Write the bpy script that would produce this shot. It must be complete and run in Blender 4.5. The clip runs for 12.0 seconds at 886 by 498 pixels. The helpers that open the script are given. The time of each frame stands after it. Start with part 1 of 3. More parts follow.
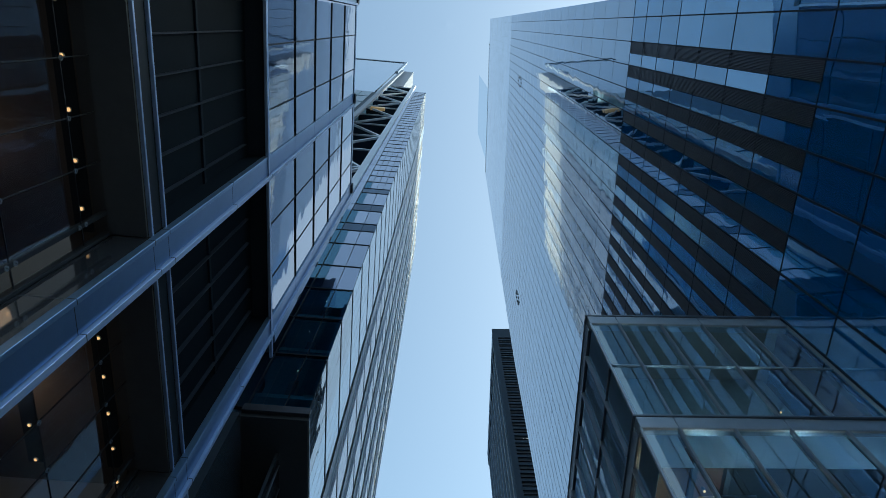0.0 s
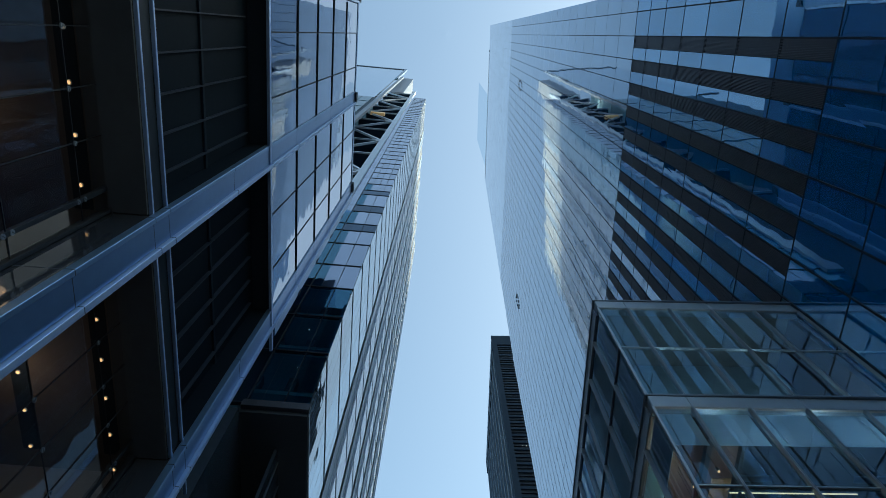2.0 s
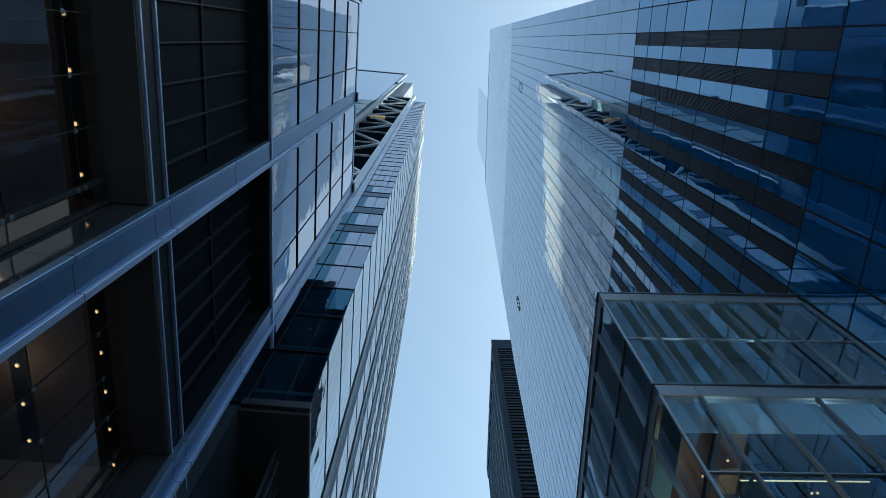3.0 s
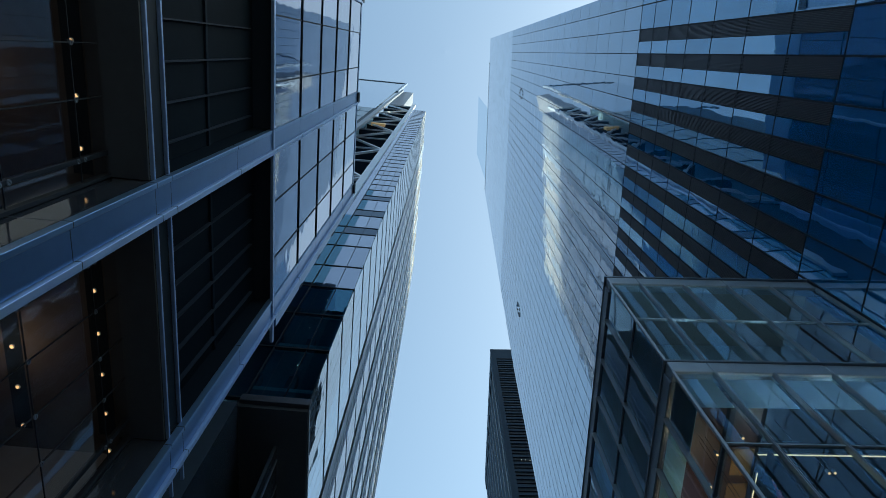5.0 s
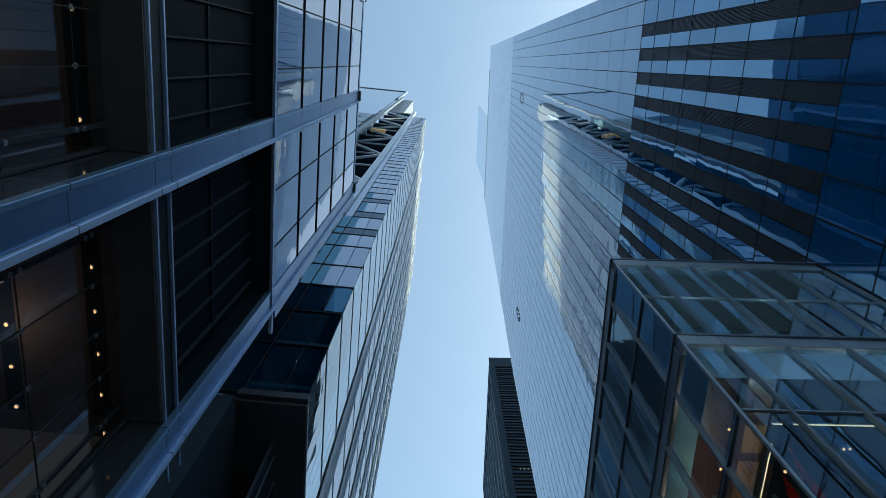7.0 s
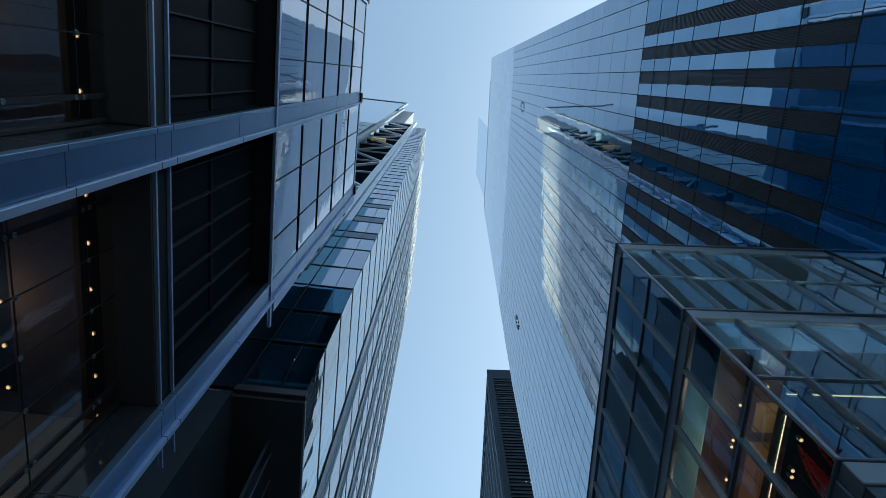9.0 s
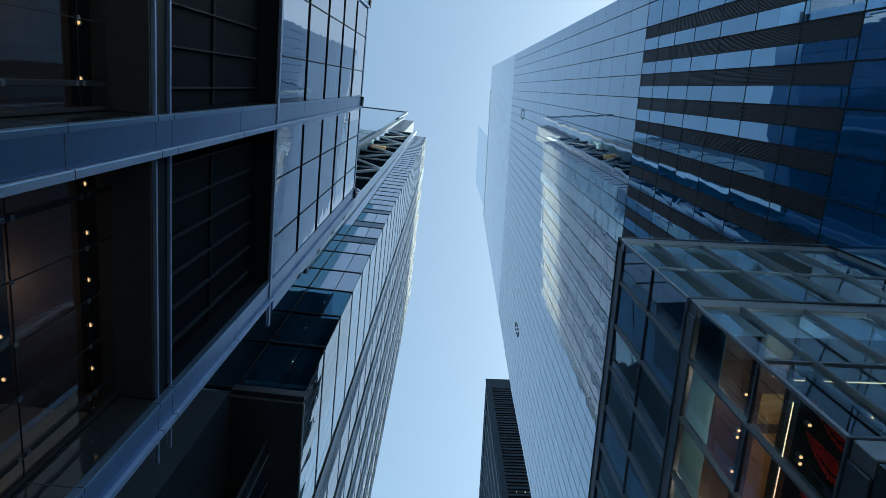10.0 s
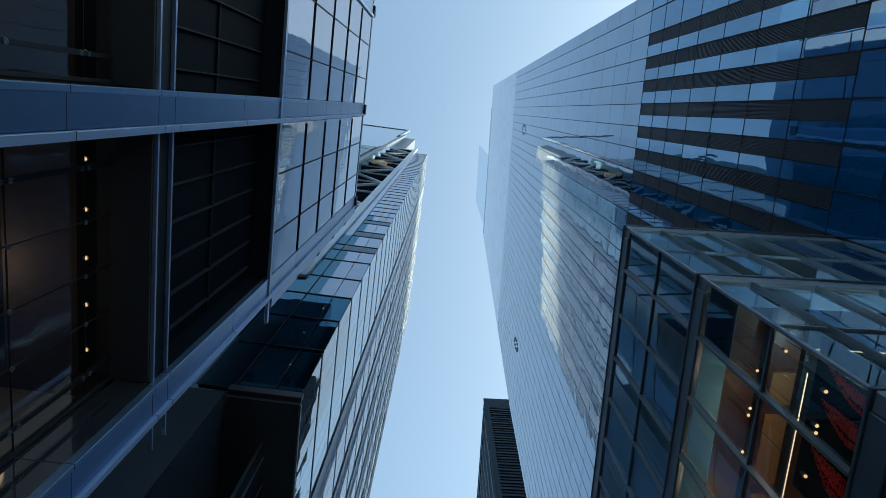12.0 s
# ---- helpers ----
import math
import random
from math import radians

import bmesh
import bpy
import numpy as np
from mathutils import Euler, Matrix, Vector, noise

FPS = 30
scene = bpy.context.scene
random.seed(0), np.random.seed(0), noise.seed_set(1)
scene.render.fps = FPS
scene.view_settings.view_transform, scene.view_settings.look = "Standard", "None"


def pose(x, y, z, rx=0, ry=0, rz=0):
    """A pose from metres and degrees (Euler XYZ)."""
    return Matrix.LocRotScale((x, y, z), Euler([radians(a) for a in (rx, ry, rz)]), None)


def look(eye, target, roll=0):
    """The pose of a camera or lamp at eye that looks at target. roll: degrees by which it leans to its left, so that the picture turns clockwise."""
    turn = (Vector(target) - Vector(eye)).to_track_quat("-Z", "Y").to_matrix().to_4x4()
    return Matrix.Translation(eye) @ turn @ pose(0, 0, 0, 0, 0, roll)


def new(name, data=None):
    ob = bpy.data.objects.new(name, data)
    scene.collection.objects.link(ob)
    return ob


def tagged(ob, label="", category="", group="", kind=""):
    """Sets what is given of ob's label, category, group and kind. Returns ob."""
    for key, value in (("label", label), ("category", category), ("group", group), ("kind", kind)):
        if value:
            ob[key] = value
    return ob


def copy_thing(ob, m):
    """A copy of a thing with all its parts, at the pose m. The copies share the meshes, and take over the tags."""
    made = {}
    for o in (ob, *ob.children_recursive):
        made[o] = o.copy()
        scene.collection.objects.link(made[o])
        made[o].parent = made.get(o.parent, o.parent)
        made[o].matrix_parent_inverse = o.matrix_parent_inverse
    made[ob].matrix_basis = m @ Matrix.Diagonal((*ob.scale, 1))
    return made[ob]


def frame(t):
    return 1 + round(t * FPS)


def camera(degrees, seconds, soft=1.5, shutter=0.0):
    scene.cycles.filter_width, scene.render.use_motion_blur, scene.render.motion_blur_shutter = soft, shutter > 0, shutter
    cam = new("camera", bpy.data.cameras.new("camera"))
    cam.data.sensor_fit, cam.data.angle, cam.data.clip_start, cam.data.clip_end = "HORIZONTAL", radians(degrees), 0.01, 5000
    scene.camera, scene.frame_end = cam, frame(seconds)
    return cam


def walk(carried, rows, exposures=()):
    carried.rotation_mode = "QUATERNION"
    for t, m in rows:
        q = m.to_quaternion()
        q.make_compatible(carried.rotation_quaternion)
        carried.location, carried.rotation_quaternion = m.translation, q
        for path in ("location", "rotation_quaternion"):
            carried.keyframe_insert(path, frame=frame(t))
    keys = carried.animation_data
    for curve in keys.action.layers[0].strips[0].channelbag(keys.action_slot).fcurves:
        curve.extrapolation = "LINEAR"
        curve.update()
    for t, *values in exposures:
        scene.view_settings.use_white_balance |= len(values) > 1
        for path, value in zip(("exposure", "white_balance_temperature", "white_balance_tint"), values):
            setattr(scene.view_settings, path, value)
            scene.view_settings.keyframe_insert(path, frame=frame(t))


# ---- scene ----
cam = camera(72.7, 12.0, soft=0.85)
PATH = [
    (0, (-0.021, 0.083, 1.544), (0.029, 0.78, 3.418), 0.8),
    (0.5, (-0.066, 0.336, 1.552), (-0.016, 1.028, 3.428), 0.8),
    (1, (-0.107, 0.6, 1.561), (-0.056, 1.285, 3.439), 0.7),
    (1.5, (-0.132, 0.849, 1.562), (-0.081, 1.527, 3.443), 0.6),
    (2, (-0.171, 1.12, 1.575), (-0.119, 1.791, 3.459), 0.7),
    (2.5, (-0.205, 1.382, 1.584), (-0.154, 2.044, 3.471), 0.6),
    (3, (-0.246, 1.642, 1.593), (-0.195, 2.298, 3.482), 0.6),
    (5, (-0.371, 2.768, 1.617), (-0.319, 3.389, 3.518), 0.6),
    (5.5, (-0.407, 3.032, 1.621), (-0.355, 3.646, 3.524), 0.6),
    (6, (-0.416, 3.305, 1.611), (-0.363, 3.912, 3.516), 0.5),
    (6.5, (-0.418, 3.591, 1.62), (-0.365, 4.191, 3.527), 0.6),
    (7, (-0.429, 3.888, 1.622), (-0.376, 4.478, 3.533), 0.6),
    (9, (-0.462, 5.036, 1.625), (-0.409, 5.584, 3.548), 0.8),
    (9.5, (-0.456, 5.331, 1.619), (-0.403, 5.862, 3.546), 0.7),
    (10, (-0.47, 5.637, 1.62), (-0.418, 6.154, 3.552), 0.9),
    (10.5, (-0.457, 5.931, 1.605), (-0.405, 6.43, 3.541), 0.9),
    (11, (-0.46, 6.244, 1.597), (-0.409, 6.728, 3.537), 1.1),
    (11.5, (-0.457, 6.566, 1.592), (-0.407, 7.034, 3.536), 1.1),
    (12, (-0.459, 6.884, 1.585), (-0.412, 7.336, 3.533), 1.5),
]
walk(cam, [(t, look(eye, target, roll)) for t, eye, target, roll in PATH], exposures=[(0, 1.3, 6600, -10), (12, 1.3, 6600, -10)])

# ---- light ----
world = bpy.data.worlds.new("sky")
scene.world = world
world.use_nodes = True
wn = world.node_tree.nodes
sky = wn.new("ShaderNodeTexSky")
sky.sky_type, sky.sun_disc = "NISHITA", False
SUN_UP, SUN_ROUND = radians(36), radians(86)
sky.sun_elevation, sky.sun_rotation = SUN_UP, SUN_ROUND
sky.air_density, sky.dust_density, sky.ozone_density = 1.0, 2.7, 0.4
wn["Background"].inputs["Strength"].default_value = 0.146
world.node_tree.links.new(sky.outputs["Color"], wn["Background"].inputs["Color"])
sun_data = bpy.data.lights.new("sun", "SUN")
sun_data.energy, sun_data.angle, sun_data.color = 2.2, radians(0.6), (1.0, 0.94, 0.85)
sun = new("sun", sun_data)
to_sun = Vector((math.sin(SUN_ROUND) * math.cos(SUN_UP), math.cos(SUN_ROUND) * math.cos(SUN_UP), math.sin(SUN_UP)))
sun.matrix_world = look(to_sun * 400, (0, 0, 0))


# ---- materials ----
def material(name, color, rough=0.5, metal=0.0, ior=1.5, wave=0.0, wave_scale=0.5, grain=0.12, grain_scale=3.0, vary=0.0, spec=0.5, body=None, share=0.18):
    """A surface with colour variation at two scales, and slow waves in its relief where it is glass."""
    m = bpy.data.materials.new(name)
    m.use_nodes = True
    n, link = m.node_tree.nodes, m.node_tree.links.new
    b = n["Principled BSDF"]
    b.inputs["Roughness"].default_value, b.inputs["Metallic"].default_value, b.inputs["IOR"].default_value = rough, metal, ior
    b.inputs["Specular IOR Level"].default_value = spec
    where = n.new("ShaderNodeNewGeometry")
    big, small = n.new("ShaderNodeTexNoise"), n.new("ShaderNodeTexNoise")
    big.inputs["Scale"].default_value, small.inputs["Scale"].default_value = grain_scale * 0.12, grain_scale
    small.inputs["Detail"].default_value = 6
    link(where.outputs["Position"], big.inputs["Vector"])
    link(where.outputs["Position"], small.inputs["Vector"])
    add = n.new("ShaderNodeMath")
    add.operation = "ADD"
    link(big.outputs["Fac"], add.inputs[0])
    link(small.outputs["Fac"], add.inputs[1])
    swing = n.new("ShaderNodeMapRange")
    swing.inputs["From Min"].default_value, swing.inputs["From Max"].default_value = 0.5, 1.5
    swing.inputs["To Min"].default_value, swing.inputs["To Max"].default_value = 1 - grain, 1 + grain
    link(add.outputs[0], swing.inputs["Value"])
    last = swing.outputs["Result"]
    if vary:
        info = n.new("ShaderNodeObjectInfo")
        each = n.new("ShaderNodeMapRange")
        each.inputs["To Min"].default_value, each.inputs["To Max"].default_value = 1 - vary, 1 + vary
        isle = n.new("ShaderNodeMath")
        isle.operation = "ADD"
        link(info.outputs["Random"], isle.inputs[0])
        link(where.outputs["Random Per Island"], isle.inputs[1])
        wrap = n.new("ShaderNodeMath")
        wrap.operation = "FRACT"
        link(isle.outputs[0], wrap.inputs[0])
        link(wrap.outputs[0], each.inputs["Value"])
        mul = n.new("ShaderNodeMath")
        mul.operation = "MULTIPLY"
        link(last, mul.inputs[0])
        link(each.outputs["Result"], mul.inputs[1])
        last = mul.outputs[0]
    scale = n.new("ShaderNodeVectorMath")
    scale.operation = "SCALE"
    scale.inputs[0].default_value = color
    link(last, scale.inputs["Scale"])
    link(scale.outputs["Vector"], b.inputs["Base Color"])
    bump = n.new("ShaderNodeBump")
    if wave:
        waves = n.new("ShaderNodeTexNoise")
        waves.inputs["Scale"].default_value, waves.inputs["Detail"].default_value = wave_scale, 1.0
        link(where.outputs["Position"], waves.inputs["Vector"])
        link(waves.outputs["Fac"], bump.inputs["Height"])
        bump.inputs["Distance"].default_value = wave
    else:
        link(small.outputs["Fac"], bump.inputs["Height"])
        bump.inputs["Distance"].default_value = 0.004
        bump.inputs["Strength"].default_value = 0.4
    link(bump.outputs["Normal"], b.inputs["Normal"])
    if body:
        # the tinted glass and the rooms behind it, under the coating
        inner, mix = n.new("ShaderNodeBsdfDiffuse"), n.new("ShaderNodeMixShader")
        inner.inputs["Color"].default_value = (*body, 1)
        mix.inputs["Fac"].default_value = share
        link(b.outputs["BSDF"], mix.inputs[1])
        link(inner.outputs["BSDF"], mix.inputs[2])
        link(mix.outputs["Shader"], n["Material Output"].inputs["Surface"])
    return m


def glowing(name, color, strength):
    m = bpy.data.materials.new(name)
    m.use_nodes = True
    b = m.node_tree.nodes["Principled BSDF"]
    b.inputs["Base Color"].default_value = (*color, 1)
    b.inputs["Emission Color"].default_value, b.inputs["Emission Strength"].default_value = (*color, 1), strength
    return m


def fabric(name, color):
    """Thin blind cloth: it scatters light and lets some through."""
    m = material(name, color, 0.85, grain=0.07, spec=0.1)
    n, link = m.node_tree.nodes, m.node_tree.links.new
    through_cloth, mix = n.new("ShaderNodeBsdfTranslucent"), n.new("ShaderNodeMixShader")
    through_cloth.inputs["Color"].default_value = (*color, 1)
    mix.inputs["Fac"].default_value = 0.5
    link(n["Principled BSDF"].outputs["BSDF"], mix.inputs[1])
    link(through_cloth.outputs["BSDF"], mix.inputs[2])
    link(mix.outputs["Shader"], n["Material Output"].inputs["Surface"])
    return m


def clear_glass(name, color, gloss=1.5, wave=0.01, sheen=(0.92, 0.97, 1.0)):
    """A thin pane: it mirrors by its Fresnel gloss and lets the rest through."""
    m = bpy.data.materials.new(name)
    m.use_nodes = True
    n, link = m.node_tree.nodes, m.node_tree.links.new
    n.remove(n["Principled BSDF"])
    see, mirror, mix, fresnel = n.new("ShaderNodeBsdfTransparent"), n.new("ShaderNodeBsdfGlossy"), n.new("ShaderNodeMixShader"), n.new("ShaderNodeFresnel")
    see.inputs["Color"].default_value = (*color, 1)
    mirror.inputs["Roughness"].default_value = 0.01
    mirror.inputs["Color"].default_value = (*sheen, 1)
    fresnel.inputs["IOR"].default_value = gloss
    where, waves, bump = n.new("ShaderNodeNewGeometry"), n.new("ShaderNodeTexNoise"), n.new("ShaderNodeBump")
    waves.inputs["Scale"].default_value, waves.inputs["Detail"].default_value = 0.6, 1.0
    link(where.outputs["Position"], waves.inputs["Vector"])
    link(waves.outputs["Fac"], bump.inputs["Height"])
    bump.inputs["Distance"].default_value = wave
    link(bump.outputs["Normal"], mirror.inputs["Normal"])
    link(fresnel.outputs["Fac"], mix.inputs["Fac"])
    link(see.outputs["BSDF"], mix.inputs[1])
    link(mirror.outputs["BSDF"], mix.inputs[2])
    link(mix.outputs["Shader"], n["Material Output"].inputs["Surface"])
    return m


BLUE_GLASS = material("blue_coated_glass", (0.31, 0.45, 0.57), 0.015, metal=1.0, ior=1.6, wave=0.005, wave_scale=0.6, vary=0.12, body=(0.0, 0.24, 0.8), share=0.22)
# the tower's blue glass for high and far floors, distance haze in its colour
HIGH_GLASS = material("hazed_blue_glass", (0.33, 0.42, 0.51), 0.02, metal=1.0, ior=1.6, wave=0.005, wave_scale=0.6, vary=0.06, body=(0.02, 0.22, 0.6), share=0.1)
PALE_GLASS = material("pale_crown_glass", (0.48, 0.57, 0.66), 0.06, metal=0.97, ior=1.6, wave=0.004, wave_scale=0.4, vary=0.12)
WARM_GLASS = material("warm_coated_glass", (0.42, 0.45, 0.52), 0.02, metal=1.0, wave=0.006, wave_scale=0.5, vary=0.08, body=(0.78, 0.75, 0.69), share=0.34)
# same glass as the side bays, the dark teal it mirrors put into the colour
BAY_GLASS = material("teal_mirroring_bay_glass", (0.22, 0.36, 0.46), 0.02, metal=1.0, wave=0.006, wave_scale=0.5, vary=0.1, body=(0.72, 0.72, 0.68), share=0.2)
TEAL_GLASS = material("dark_teal_glass", (0.05, 0.09, 0.15), 0.02, metal=1.0, ior=1.6, wave=0.008, wave_scale=0.5, vary=0.3, body=(0.01, 0.05, 0.11), share=0.3)
LILAC_GLASS = material("lilac_grey_glass", (0.36, 0.40, 0.50), 0.03, metal=0.92, ior=1.6, wave=0.006, wave_scale=0.5, vary=0.12)
GREY_GLASS = material("grey_blue_glass", (0.19, 0.225, 0.30), 0.02, metal=0.92, ior=1.6, wave=0.008, wave_scale=0.6, vary=0.2)
BLACK_GLASS = material("black_glass", (0.05, 0.07, 0.10), 0.08, ior=1.5, wave=0.01, vary=0.3)
LOUVRE = material("dark_louvre_metal", (0.058, 0.064, 0.085), 0.45, 0.5, grain=0.2)
TRANSOM = material("hazed_transom_metal", (0.17, 0.22, 0.30), 0.35, 0.6)
MULLION = material("dark_mullion_metal", (0.014, 0.02, 0.032), 0.6, spec=0.1)
TRIM = material("blue_grey_trim_metal", (0.11, 0.15, 0.20), 0.4, 0.4)
CLADDING = material("blue_grey_aluminium", (0.145, 0.26, 0.44), 0.3, 0.75, grain=0.08, vary=0.06)
CASING = material("deep_blue_aluminium", (0.10, 0.19, 0.36), 0.28, 0.75, grain=0.1, vary=0.06)
FLANGE = material("pale_anodised_flange", (0.25, 0.37, 0.60), 0.34, 0.5, grain=0.08, vary=0.05)
STEEL = material("pale_painted_steel", (0.5, 0.56, 0.66), 0.4, 0.3)
DARK_STEEL = material("charcoal_painted_steel", (0.10, 0.14, 0.20), 0.35, 0.4)
CORNICE = material("grey_anodised_aluminium", (0.25, 0.30, 0.36), 0.38, 0.6)
SLATE = material("slate_metal_panel", (0.19, 0.25, 0.33), 0.3, 0.7)
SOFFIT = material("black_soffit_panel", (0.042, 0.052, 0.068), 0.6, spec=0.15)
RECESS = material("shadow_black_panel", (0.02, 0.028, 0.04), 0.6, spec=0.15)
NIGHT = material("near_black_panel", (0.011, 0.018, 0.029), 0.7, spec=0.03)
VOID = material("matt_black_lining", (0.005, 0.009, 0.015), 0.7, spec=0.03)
CORE = material("dark_core_panel", (0.014, 0.032, 0.058), 0.5, spec=0.15)
SKIRT = material("dark_teal_panel", (0.03, 0.085, 0.12), 0.2, spec=0.4, vary=0.3, wave=0.01, wave_scale=0.5)
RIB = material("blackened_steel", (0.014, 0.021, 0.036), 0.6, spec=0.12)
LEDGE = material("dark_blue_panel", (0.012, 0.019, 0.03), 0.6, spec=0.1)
PALE_WALL = material("pale_metal_panel", (0.15, 0.17, 0.21), 0.35, 0.2)
FAR_BLACK = material("far_black_metal", (0.016, 0.03, 0.052), 0.8, 0.0, spec=0.1)
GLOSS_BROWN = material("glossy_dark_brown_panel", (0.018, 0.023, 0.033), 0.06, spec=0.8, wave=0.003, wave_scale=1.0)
PLASTER = material("grey_plaster", (0.29, 0.31, 0.34), 0.8, grain=0.2, spec=0.2)
CONCRETE = material("grey_concrete", (0.25, 0.25, 0.25), 0.85, grain=0.2)
ASPHALT = material("asphalt", (0.05, 0.05, 0.052), 0.9, grain=0.25, grain_scale=8)
PAVING = material("granite_paving", (0.26, 0.25, 0.24), 0.8, grain=0.2, grain_scale=6)
BROWN = material("brown_timber_panel", (0.048, 0.025, 0.024), 0.45, grain=0.3, grain_scale=2)
LOBBY = material("dark_lobby_plaster", (0.06, 0.057, 0.062), 0.7, spec=0.2, grain=0.25)
NAVY = material("reflected_blue_panel", (0.45, 0.70, 0.97), 0.4, grain=0.2, vary=0.3)
MINT = fabric("mint_roller_blind", (0.60, 0.80, 0.85))
LOBBY_GLASS = clear_glass("lobby_glass", (0.86, 0.88, 0.90), 1.56, 0.004)
SHOP_GLASS = clear_glass("shop_glass", (0.55, 0.76, 0.90), 2.5, 0.0012, sheen=(0.72, 0.90, 1.0))
CLEAR_GLASS = clear_glass("clear_shop_glass", (0.78, 0.76, 0.82), 2.2, 0.0012, sheen=(0.72, 0.90, 1.0))
FRONT_GLASS = clear_glass("smoked_shop_front_glass", (0.52, 0.70, 0.82), 2.5, 0.0012, sheen=(0.72, 0.90, 1.0))
SIDE_GLASS = clear_glass("blue_shop_glass", (0.80, 0.95, 1.0), 2.9, 0.003, sheen=(0.72, 0.88, 1.0))
CORNER_GLASS = clear_glass("clear_corner_glass", (0.55, 0.75, 0.85), 2.2, 0.003)
HALL_WALL = material("blue_grey_hall_wall", (0.18, 0.31, 0.41), 0.6, spec=0.2, grain=0.25)
HALL_GLASS = clear_glass("teal_hall_glass", (0.34, 0.66, 0.82), 2.8, 0.003, sheen=(0.28, 0.60, 0.86))
STRIP_GLASS = clear_glass("pale_teal_glass", (0.30, 0.60, 0.76), 3.0, 0.003, sheen=(0.40, 0.72, 0.92))
GREY_BLIND = fabric("pale_grey_blind", (0.66, 0.74, 0.84))
AMBER = material("amber_light_pool", (0.2, 0.115, 0.055), 0.5, grain=0.3, grain_scale=1.5)
SCREEN_GLASS = clear_glass("roof_screen_glass", (0.8, 0.88, 0.92), 2.2, 0.002)
WARM_LAMP = glowing("warm_lamp", (1.0, 0.52, 0.25), 0.62)
HALL_LAMP = glowing("white_spot_lamp", (1.0, 0.95, 0.88), 0.9)
STRIP_LAMP = glowing("warm_strip_lamp", (1.0, 0.7, 0.45), 0.6)
RED_LED = glowing("red_led", (1.0, 0.022, 0.025), 0.0024)
GOLD_LAMP = glowing("golden_lamp", (0.85, 0.56, 0.28), 0.065)


# ---- builders ----
class Mesh:
    """Collects boxes and quads for one mesh."""

    def __init__(self):
        self.v, self.f = [], []

    def box(self, x0, x1, y0, y1, z0, z1):
        i = len(self.v)
        self.v += [(x, y, z) for z in (z0, z1) for y in (y0, y1) for x in (x0, x1)]
        self.f += [tuple(i + k for k in q) for q in ((0, 2, 3, 1), (4, 5, 7, 6), (0, 1, 5, 4), (2, 6, 7, 3), (0, 4, 6, 2), (1, 3, 7, 5))]
        return self

    def sheet(self, axis, at, a0, a1, z0, z1):
        """One pane of thin glass. It faces -y, or -x, or the other way where a1 is the smaller."""
        i = len(self.v)
        ends = ((a0, z0), (a1, z0), (a1, z1), (a0, z1))
        self.v += [(at, a, z) if axis == "x" else (a, at, z) for a, z in ends]
        self.f.append((i + 3, i + 2, i + 1, i) if axis == "x" else (i, i + 1, i + 2, i + 3))
        return self

    def bar(self, a, b, w):
        """A square bar from a to b."""
        a, b = Vector(a), Vector(b)
        d = (b - a).normalized()
        s = d.cross(Vector((0, 1, 0)) if abs(d.y) < 0.9 else Vector((1, 0, 0))).normalized() * w / 2
        t = d.cross(s).normalized() * w / 2
        i = len(self.v)
        self.v += [tuple(p + k * s + l * t) for p in (a, b) for k, l in ((-1, -1), (1, -1), (1, 1), (-1, 1))]
        self.f += [tuple(i + k for k in q) for q in ((0, 3, 2, 1), (4, 5, 6, 7), (0, 1, 5, 4), (1, 2, 6, 5), (2, 3, 7, 6), (3, 0, 4, 7))]
        return self

    def lean(self, amount, z0):
        self.v = [(x + amount * (z - z0), y, z) for x, y, z in self.v]
        return self

    def tilt(self, z0=0.0):
        """Above z0 the wall leans back by the slope SETBACK."""
        self.v = [(x + SETBACK * max(0.0, z - z0), y, z) for x, y, z in self.v]
        return self

    def data(self, name, mat, bevel=0.0):
        me = bpy.data.meshes.new(name)
        me.from_pydata(self.v, [], self.f)
        if bevel:
            bm = bmesh.new()
            bm.from_mesh(me)
            bmesh.ops.bevel(bm, geom=bm.edges[:], offset=bevel, segments=1, affect="EDGES")
            bm.to_mesh(me)
            bm.free()
        me.materials.append(mat)
        return me


def part(name, mesh, mat, parent, label="", at=(0, 0, 0), turn=(0, 0, 0), bevel=0.0, kind=""):
    """One mesh object under a thing or a part. mesh: a Mesh, or mesh data that alike pieces share."""
    data = mesh.data(name, mat, bevel) if isinstance(mesh, Mesh) else mesh
    ob = new(name, data)
    ob.parent = parent
    ob.location, ob.rotation_euler = at, turn
    return tagged(ob, label, kind=kind)


def thing(name, label, category, m=None, group="", kind=""):
    ob = new(name)
    ob.matrix_world = m or Matrix()
    return tagged(ob, label, category, group, kind)


def warped(rng, mesh, axis, a0, a1, z0, z1, at, out, thick=0.03, slack=0.006):
    """A pane whose corners stand a few millimetres out of true. axis x: it faces along x and spans y."""
    e = [at + rng.uniform(-slack, slack) for _ in range(4)]
    i = len(mesh.v)
    corners = [(a0, z0), (a1, z0), (a1, z1), (a0, z1)]
    for back in (0, 1):
        for (a, z), d in zip(corners, e):
            d = d - out * thick * back
            mesh.v.append((d, a, z) if axis == "x" else (a, d, z))
    order = ((0, 1, 2, 3), (7, 6, 5, 4), (0, 4, 5, 1), (1, 5, 6, 2), (2, 6, 7, 3), (3, 7, 4, 0))
    flip = (out > 0) != (axis == "x")
    mesh.f += [tuple(i + k for k in (q[::-1] if flip else q)) for q in order]
    return mesh


rng = random.Random(7)


